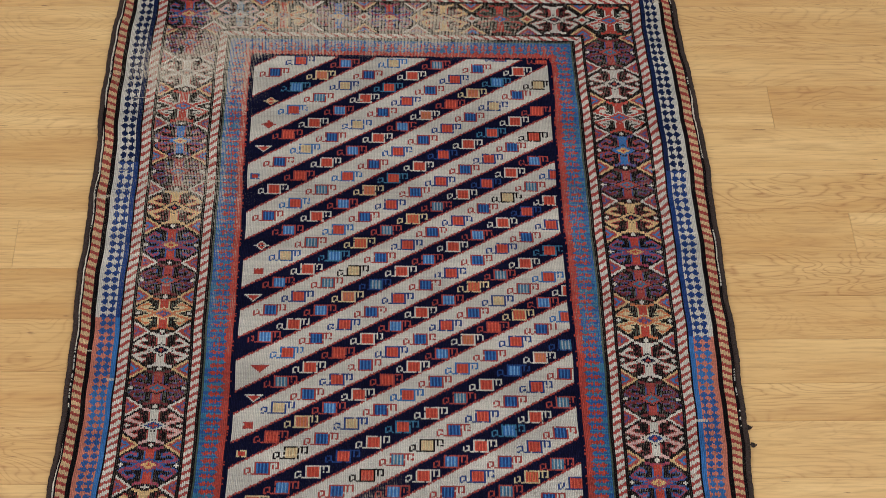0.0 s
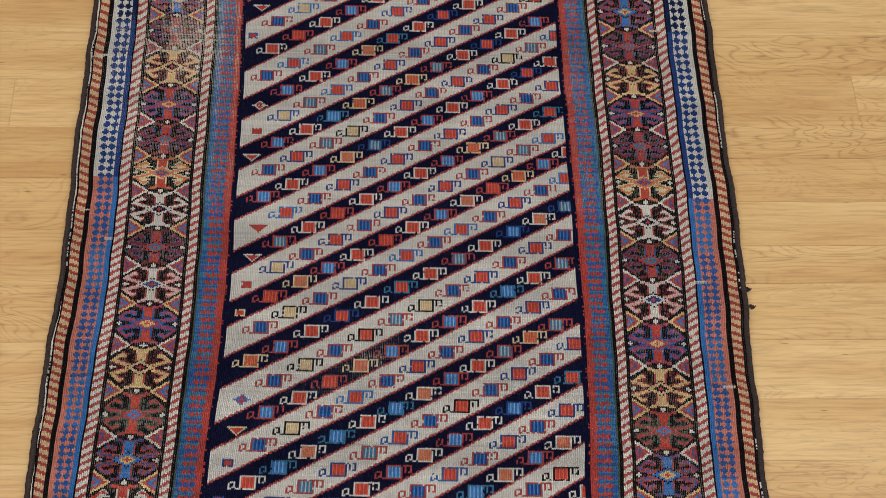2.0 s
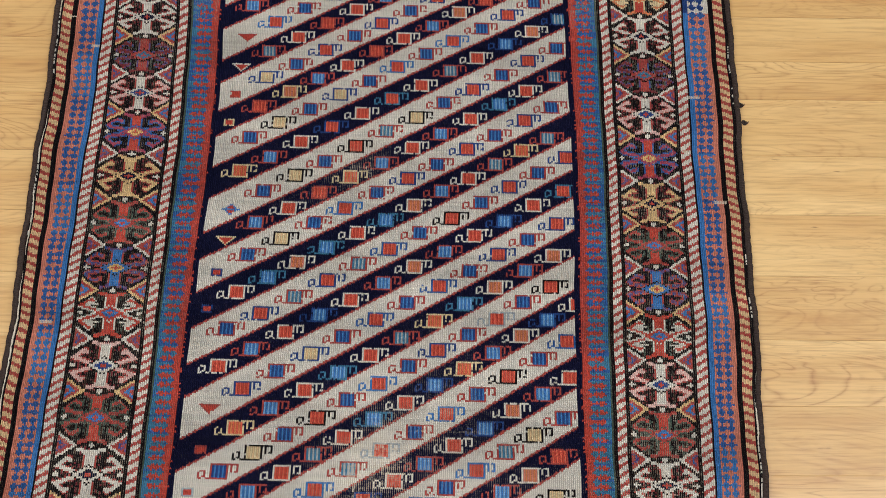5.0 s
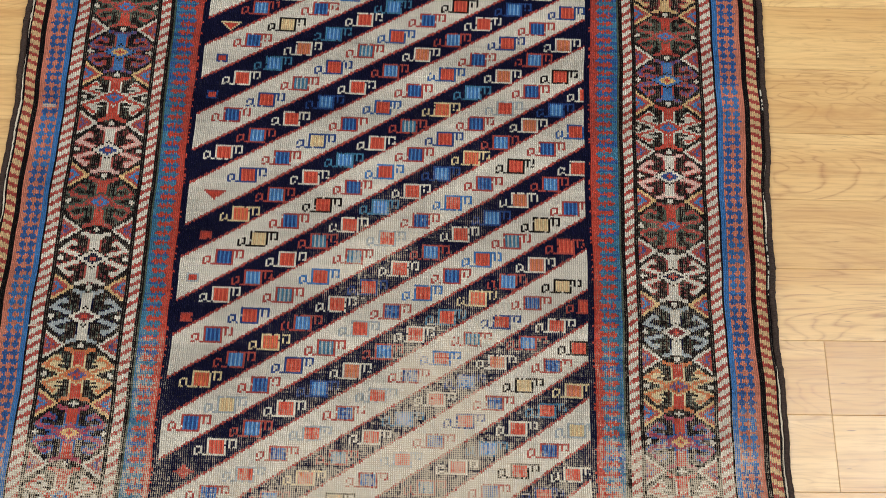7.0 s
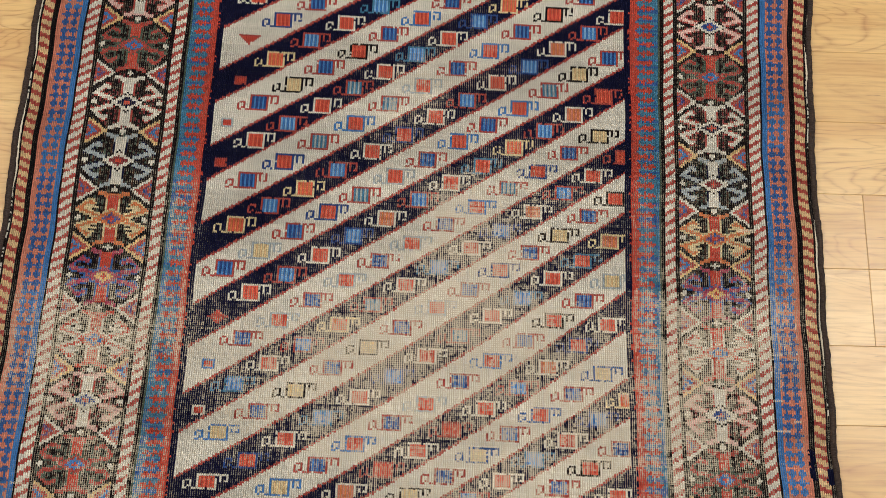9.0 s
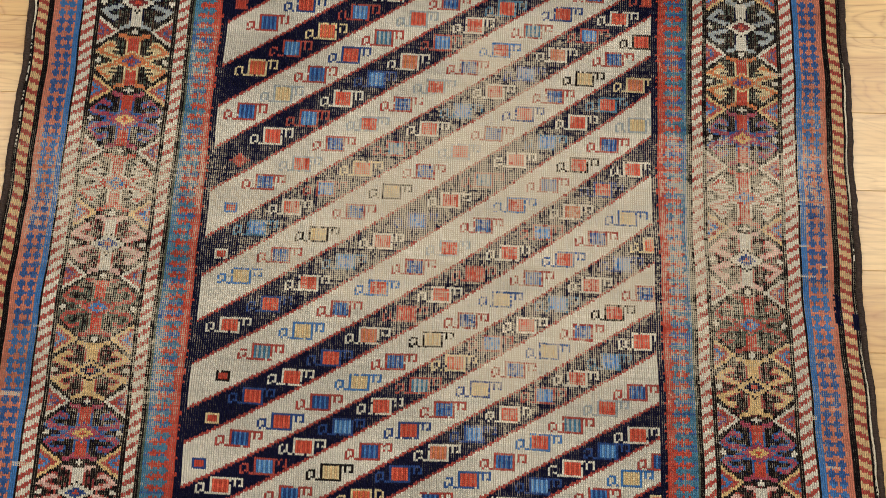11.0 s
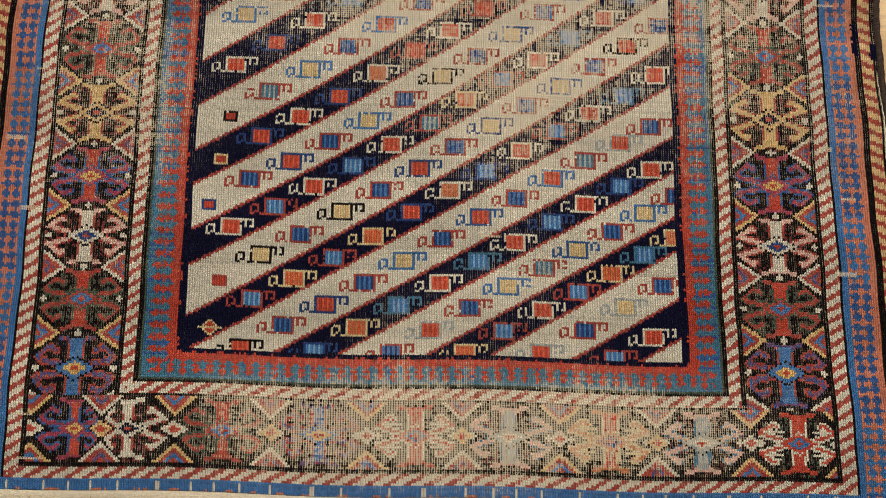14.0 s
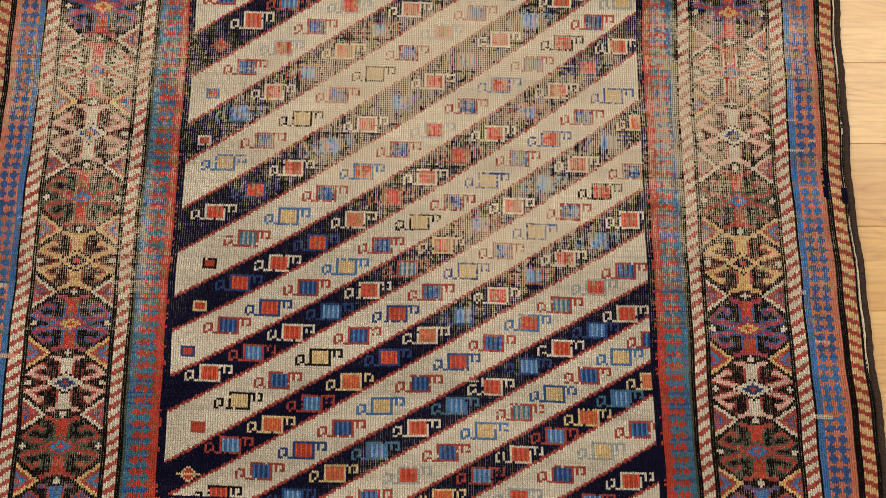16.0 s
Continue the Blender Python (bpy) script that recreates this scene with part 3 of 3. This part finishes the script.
patchy = clouds(28, 5)
wear = 0.05 + 0.05 * patchy + 0.055 * np.clip((-RY - 0.1) / 0.4, 0, 1) * np.clip((RY + 1.12) / 0.2, 0, 1)
for x, y, rx, ry, a, spin in (
    (0.05, -0.77, 0.17, 0.14, 0.95, 0.5), (-0.08, -0.72, 0.12, 0.08, 0.40, 0.5), (0.08, -0.92, 0.12, 0.09, 0.55, 0.6), (0.05, -0.60, 0.10, 0.08, 0.45, 0.7), (0.03, -0.42, 0.10, 0.06, 0.28, 0.6), (-0.03, -0.50, 0.10, 0.04, 0.22, 0.6),
    (-0.32, -0.76, 0.10, 0.07, 0.58, 0.0), (-0.33, -0.95, 0.09, 0.12, 0.16, 0.0), (0.285, -0.735, 0.07, 0.055, 0.55, 0.0), (0.03, -1.238, 0.11, 0.045, 0.95, 0.0), (-0.11, -1.228, 0.13, 0.045, 0.80, 0.0), (0.13, -1.225, 0.06, 0.035, 0.62, 0.0), (0.22, -1.235, 0.05, 0.03, 0.35, 0.0),
    (0.30, -0.86, 0.08, 0.13, 0.16, 0.0), (0.38, -0.86, 0.05, 0.20, 0.14, 0.0), (-0.31, -0.86, 0.09, 0.12, 0.12, 0.0), (-0.30, 0.36, 0.10, 0.20, 0.16, 0.0),
    (-0.285, 0.605, 0.06, 0.055, 1.0, 0.0), (-0.12, 0.70, 0.16, 0.055, 0.85, 0.0), (0.05, 0.70, 0.11, 0.045, 0.62, 0.0), (-0.28, 0.42, 0.05, 0.12, 0.25, 0.0), (-0.05, -0.12, 0.10, 0.04, 0.22, 0.4), (0.05, -1.10, 0.07, 0.05, 0.35, 0.6), (-0.06, -1.13, 0.04, 0.03, 0.35, 0.6),
    (-0.275, -0.91, 0.03, 0.14, 0.24, 0.0), (-0.14, -0.84, 0.08, 0.06, 0.28, 0.5), (0.235, -0.80, 0.03, 0.15, 0.30, 0.0), (0.22, -1.0, 0.03, 0.10, 0.2, 0.0), (-0.21, 0.58, 0.03, 0.12, 0.42, 0.0), (-0.245, -0.62, 0.02, 0.06, 0.35, 0.0),
):
    wear += a * blot(x, y, rx, ry, spin) * (0.85 + 0.45 * patchy)
wear += np.where(mid, 0.19, 0.0) + np.where(band, 0.07, 0.0) + np.where(outer, 0.06, 0.0) + np.where(band & (RY > 0.1), 0.16, 0.0)
wear *= 1 + 0.38 * clouds(150, 9) + 0.28 * rng.normal(0, 1, wear.shape) + 0.16 * rng.normal(0, 1, (1, COLS)) + 0.15 * rng.normal(0, 1, (ROWS, 1))
# old pulls and mended rows
for _ in range(34):
    r, c, w = rng.randint(ROWS), rng.choice([rng.randint(0, 40), rng.randint(COLS - 45, COLS - 12), rng.randint(COLS)], p=[0.3, 0.5, 0.2]), rng.randint(4, 11)
    wear[r : r + rng.randint(1, 3), c : c + w] += 0.95
wear = np.clip(wear, 0.0, 0.88)
# mended hole beside the striped edge
ragged = rng.randint(0, 2, (ROWS, 1))
hole = (np.abs(CY + 0.869) < 0.0155) & (CI > COLS - 13 + ragged) & (CI < COLS - 9 + ragged)
hole |= (np.abs(CY + 0.881) < 0.008) & (CI > COLS - 4 - ragged) & (CI < COLS)
dye[hole] = K["navy"]
wear[hole] = 0.0

# purple wool was spun of mixed lots
mixed = (dye == K["purple"]) & (rng.rand(ROWS, COLS) < 0.55)
dye[mixed] = np.where(CI % 3 == 0, K["brick"], np.where(CI % 3 == 1, K["indigo"], K["purple"]))[mixed]

rgb = LUT[dye]
# uneven old dye: each row and each knot a little lighter or darker
abrash = 1 + 0.08 * np.sin(RY * 61 + 1.3 * np.sin(RY * 23)) + rng.normal(0, 0.05, (ROWS, 1))
rgb = np.clip(rgb * (abrash * (1 + rng.normal(0, 0.07, CX.shape) * np.where(dye == K["ivory"], 0.4, 1.0)))[..., None], 0, 1)

# ---- rug: meshes, one for each band ----
rug = tagged(new("rug"), "worn antique wool rug with slanting striped field, lying on planks", "rug")
groups = [
    ("field", level <= 0, "ivory and navy slanting stripes with small birds"),
    ("inner_band", band, "red and blue-green interlocking band"),
    ("inner_guard", mid & (f2 < 0.5) & ~main_zone, "red and ivory barber-pole stripe"),
    ("main_border", main_zone, "dark border with hooked crosses"),
    ("outer_guard", mid & (f2 >= 0.5) & ~main_zone, "red and ivory barber-pole stripe"),
    ("zigzag_band", outer & (f3 <= 0.64) & ~strip, "blue and salmon toothed band"),
    ("edge_stripe", outer & (f3 > 0.64) & ~strip, "yellow and red barber-pole stripe"),
    ("end_strip", strip, "blue woven end strip"),
]
# each knot is a small ridge: its middle stands higher and a little further up the rug than its sides
crest = lambda a, k, d: a[:, :-1] * (1 - k) + a[:, 1:] * k + d
wide = np.empty((3, ROWS + 1, 2 * COLS + 1))
for q, (a, k, d) in enumerate(((grid_x, 0.55, 0.0), (grid_y, 0.55, 0.0010), (grid_z, 0.5, 0.0005))):
    wide[q, :, ::2] = a
    wide[q, :, 1::2] = crest(a, k, d)
wide[1, :, 1::2] += rng.normal(0, 0.00025, (ROWS + 1, COLS))
ids = np.arange((ROWS + 1) * (2 * COLS + 1)).reshape(ROWS + 1, 2 * COLS + 1)
flat_xyz = np.moveaxis(wide, 0, -1).reshape(-1, 3)
for name, mask, label in groups:
    rr, cc = np.nonzero(np.repeat(mask, 2, axis=1))
    quads = np.stack([ids[rr + 1, cc], ids[rr + 1, cc + 1], ids[rr, cc + 1], ids[rr, cc]], 1)
    used, inv = np.unique(quads, return_inverse=True)
    me = bpy.data.meshes.new(name)
    n = len(quads)
    me.vertices.add(len(used))
    me.vertices.foreach_set("co", flat_xyz[used].astype(np.float32).ravel())
    me.loops.add(4 * n)
    me.loops.foreach_set("vertex_index", inv.ravel().astype(np.int32))
    me.polygons.add(n)
    me.polygons.foreach_set("loop_start", np.arange(0, 4 * n, 4, dtype=np.int32))
    me.polygons.foreach_set("loop_total", np.full(n, 4, dtype=np.int32))
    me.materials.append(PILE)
    uv = me.uv_layers.new(name="knots")
    u4 = np.stack([cc, cc + 1, cc + 1, cc], 1) / 2
    v4 = np.stack([rr + 1, rr + 1, rr, rr], 1)
    uv.data.foreach_set("uv", np.stack([u4, v4], -1).astype(np.float32).ravel())
    col = me.color_attributes.new(name="dye", type="FLOAT_COLOR", domain="CORNER")
    c4 = np.repeat(np.concatenate([rgb[rr, cc // 2], wear[rr, cc // 2][:, None]], 1), 4, axis=0)
    col.data.foreach_set("color", c4.astype(np.float32).ravel())
    me.update()
    me.validate()
    part(name, me, rug, label)


def cord(name, xs, label):
    """Overcast edge: a flattened round cord wrapped with wool."""
    verts, faces, ring = [], [], 10
    step = 2
    rws = list(range(0, ROWS + 1, step))
    r = random.Random(len(name) + int(xs[0] * 1000))
    for i, q in enumerate(rws):
        y = row_y[q] - SKEW * xs[q]
        fat = 1 + 0.07 * math.sin(q * 0.9) + r.uniform(-0.07, 0.07)
        for a in range(ring):
            th = 2 * math.pi * a / ring
            verts.append((xs[q] + 0.0033 * fat * math.cos(th) + r.uniform(-0.0003, 0.0003), y, 0.0036 + 0.0036 * fat * math.sin(th)))
    for i in range(len(rws) - 1):
        for a in range(ring):
            b = (a + 1) % ring
            faces.append((i * ring + a, i * ring + b, (i + 1) * ring + b, (i + 1) * ring + a))
    faces += [tuple(range(ring)), tuple((len(rws) - 1) * ring + a for a in reversed(range(ring)))]
    part(name, mesh_from(name, verts, faces, CORD, True), rug, label)


cord("selvedge", lines[0] - 0.0031, "dark brown wool overcast edge")
cord("selvedge", lines[7] + 0.0031, "dark brown wool overcast edge")


def frayed_thread(xs, y_from, y_to, seed):
    """Loose pale warp lying beside the overcast edge, thick and thin by turns."""
    verts, faces, ring = [], [], 5
    r = random.Random(seed)
    rws = [q for q in range(0, ROWS + 1) if y_to < row_y[q] < y_from]
    drift = 0.0
    for i, q in enumerate(rws):
        drift = 0.92 * drift + r.uniform(-0.0003, 0.0003)
        tip = min(i, len(rws) - 1 - i, 12) / 12
        w = (0.0004 + 0.0007 * abs(math.sin(q * 0.05 + seed)) * r.uniform(0.5, 1.3)) * (0.15 + 0.85 * tip)
        x, y, z = xs[q] + drift, row_y[q] - SKEW * xs[q], 0.0066 + 0.0007 * math.sin(q * 0.11 + seed)
        for a in range(ring):
            th = 2 * math.pi * a / ring
            verts.append((x + w * math.cos(th), y, z + 0.7 * w * math.sin(th)))
    for i in range(len(rws) - 1):
        for a in range(ring):
            b = (a + 1) % ring
            faces.append((i * ring + a, i * ring + b, (i + 1) * ring + b, (i + 1) * ring + a))
    part("frayed_thread", mesh_from("frayed_thread", verts, faces, FRINGE, True), rug, "loose ivory warp thread")


for k, (y_from, y_to) in enumerate(((0.76, 0.52), (0.49, 0.33), (0.30, 0.10), (-0.02, -0.24), (-0.26, -0.47), (-0.50, -0.62), (-0.84, -1.02))):
    frayed_thread(lines[0] + 0.0012, y_from, y_to, k + 1)
for k, (y_from, y_to) in enumerate(((0.58, 0.44), (0.30, 0.22), (-0.34, -0.46), (-0.60, -0.76), (-0.89, -1.05))):
    frayed_thread(lines[7] - 0.0012, y_from, y_to, k + 20)


def tassels(name, r0, down, label):
    """Short cut fringe: many small bent strands side by side."""
    verts, faces = [], []
    r = random.Random(7)
    for c in np.arange(0, COLS, 0.5):
        ci = int(c)
        x, y, z = grid_x[r0, ci] + (c - ci) * KNOT, grid_y[r0, ci], grid_z[r0, ci]
        long = 0.011 + 0.0025 * math.sin(c * 0.07) + r.uniform(-0.001, 0.001)
        dx, b0 = r.uniform(-0.0015, 0.0015), len(verts)
        for k in range(4):
            s = k / 3
            w = 0.0011 * (1 - 0.25 * s)
            cx, cy, cz = x + dx * s, y + down * long * s, max(0.0012, z * (1 - 0.75 * s * s)) + 0.0012 * math.sin(3 * s)
            verts += [(cx - w, cy, cz - w), (cx + w, cy, cz - w), (cx + w, cy, cz + w), (cx - w, cy, cz + w)]
        for k in range(3):
            for a in range(4):
                b = (a + 1) % 4
                faces.append((b0 + 4 * k + a, b0 + 4 * k + b, b0 + 4 * k + 4 + b, b0 + 4 * k + 4 + a))
        faces.append((b0 + 12, b0 + 13, b0 + 14, b0 + 15))
    ob = part(name, mesh_from(name, verts, faces, FRINGE), rug, label)
    tagged(ob, kind="stuff")


tassels("fringe", ROWS, -1, "short ivory cut fringe")
tassels("fringe", 0, 1, "short ivory cut fringe")


# ---- tuft of wool and a brown stain beside the rug ----
def tuft(x, y):
    r = random.Random(4)
    verts, faces = [], []
    for s in range(7):
        b0, ang, ln = len(verts), r.uniform(-0.6, 2.4), r.uniform(0.004, 0.009)
        for k in range(4):
            q = k / 3
            px, py, pz = x + ln * q * math.cos(ang + q), y + ln * q * math.sin(ang + q), 0.0011 + 0.002 * math.sin(2.6 * q)
            w = 0.0009 * (1 - 0.6 * q)
            verts += [(px - w, py - w, pz - w), (px + w, py - w, pz - w), (px, py + w, pz + w)]
        for k in range(3):
            for a in range(3):
                b = (a + 1) % 3
                faces.append((b0 + 3 * k + a, b0 + 3 * k + b, b0 + 3 * k + 3 + b, b0 + 3 * k + 3 + a))
    return tagged(new("wool_tuft", mesh_from("wool_tuft", verts, faces, CORD)), "small tuft of dark brown wool lying beside the rug", "lint")


tuft(0.419, -0.038)
tuft(0.417, -0.012)

# ---- floor planks ----
W = 0.0826
BEV = 0.0004


def plank_mesh(length, width):
    """A plank with eased upper edges, its near corner at the origin."""
    b = BEV
    v = [(0, 0, -0.012), (length, 0, -0.012), (length, width, -0.012), (0, width, -0.012), (0, 0, -b), (length, 0, -b), (length, width, -b), (0, width, -b), (b, b, 0), (length - b, b, 0), (length - b, width - b, 0), (b, width - b, 0)]
    f = [(0, 1, 5, 4), (1, 2, 6, 5), (2, 3, 7, 6), (3, 0, 4, 7), (4, 5, 9, 8), (5, 6, 10, 9), (6, 7, 11, 10), (7, 4, 8, 11), (8, 9, 10, 11)]
    return mesh_from("plank", v, f, PLANK)


MESHES = {}


def lay(x0, x1, y0, y1):
    gap = 0.0002
    key = (round(x1 - x0, 3), round(y1 - y0, 4))
    if key not in MESHES:
        MESHES[key] = plank_mesh(x1 - x0 - gap, y1 - y0 - gap)
    ob = new("plank", MESHES[key])
    ob.parent = floor
    ob.location = (x0, y0, 0)


LENGTHS = [0.6, 0.9, 1.2, 1.5]


def course(x0, x1, y0, y1, joint, r):
    cuts = [x0, x1]
    if joint is not None:
        cuts.append(joint)
    x = joint if joint is not None else (0.95 + 0.1 * r.randint(0, 5)) * (1 if x1 > 0.5 else -1)
    if joint is None:
        cuts.append(x)
    step = 1 if x1 > 0.5 else -1
    while True:
        x += step * r.choice(LENGTHS)
        if not x0 + 0.15 < x < x1 - 0.15:
            break
        cuts.append(x)
    cuts = sorted(cuts)
    for a, b in zip(cuts, cuts[1:]):
        lay(a, b, y0, y1)


rp = random.Random(21)
JOINT_L = {3: -0.481}
JOINT_R = {6: 0.520, -8: 0.4395, -9: 0.4395}
for k in range(-33, 30):
    y0, y1 = k * W, (k + 1) * W
    if y0 < Y0 or y1 > Y1:
        continue
    course(X0 + 0.004, 0.0, y0, y1, JOINT_L.get(k), rp)
    if not 0 <= k < 6:
        course(0.0, X1 - 0.004, y0, y1, JOINT_R.get(k), rp)
# a run of narrower boards
NARROW = [0.0, 0.057, 0.126, 0.196, 0.268, 0.338, 0.411, 6 * W]
for q in range(7):
    course(0.0, X1 - 0.004, NARROW[q], NARROW[q + 1], 0.595 if q == 4 else None, rp)
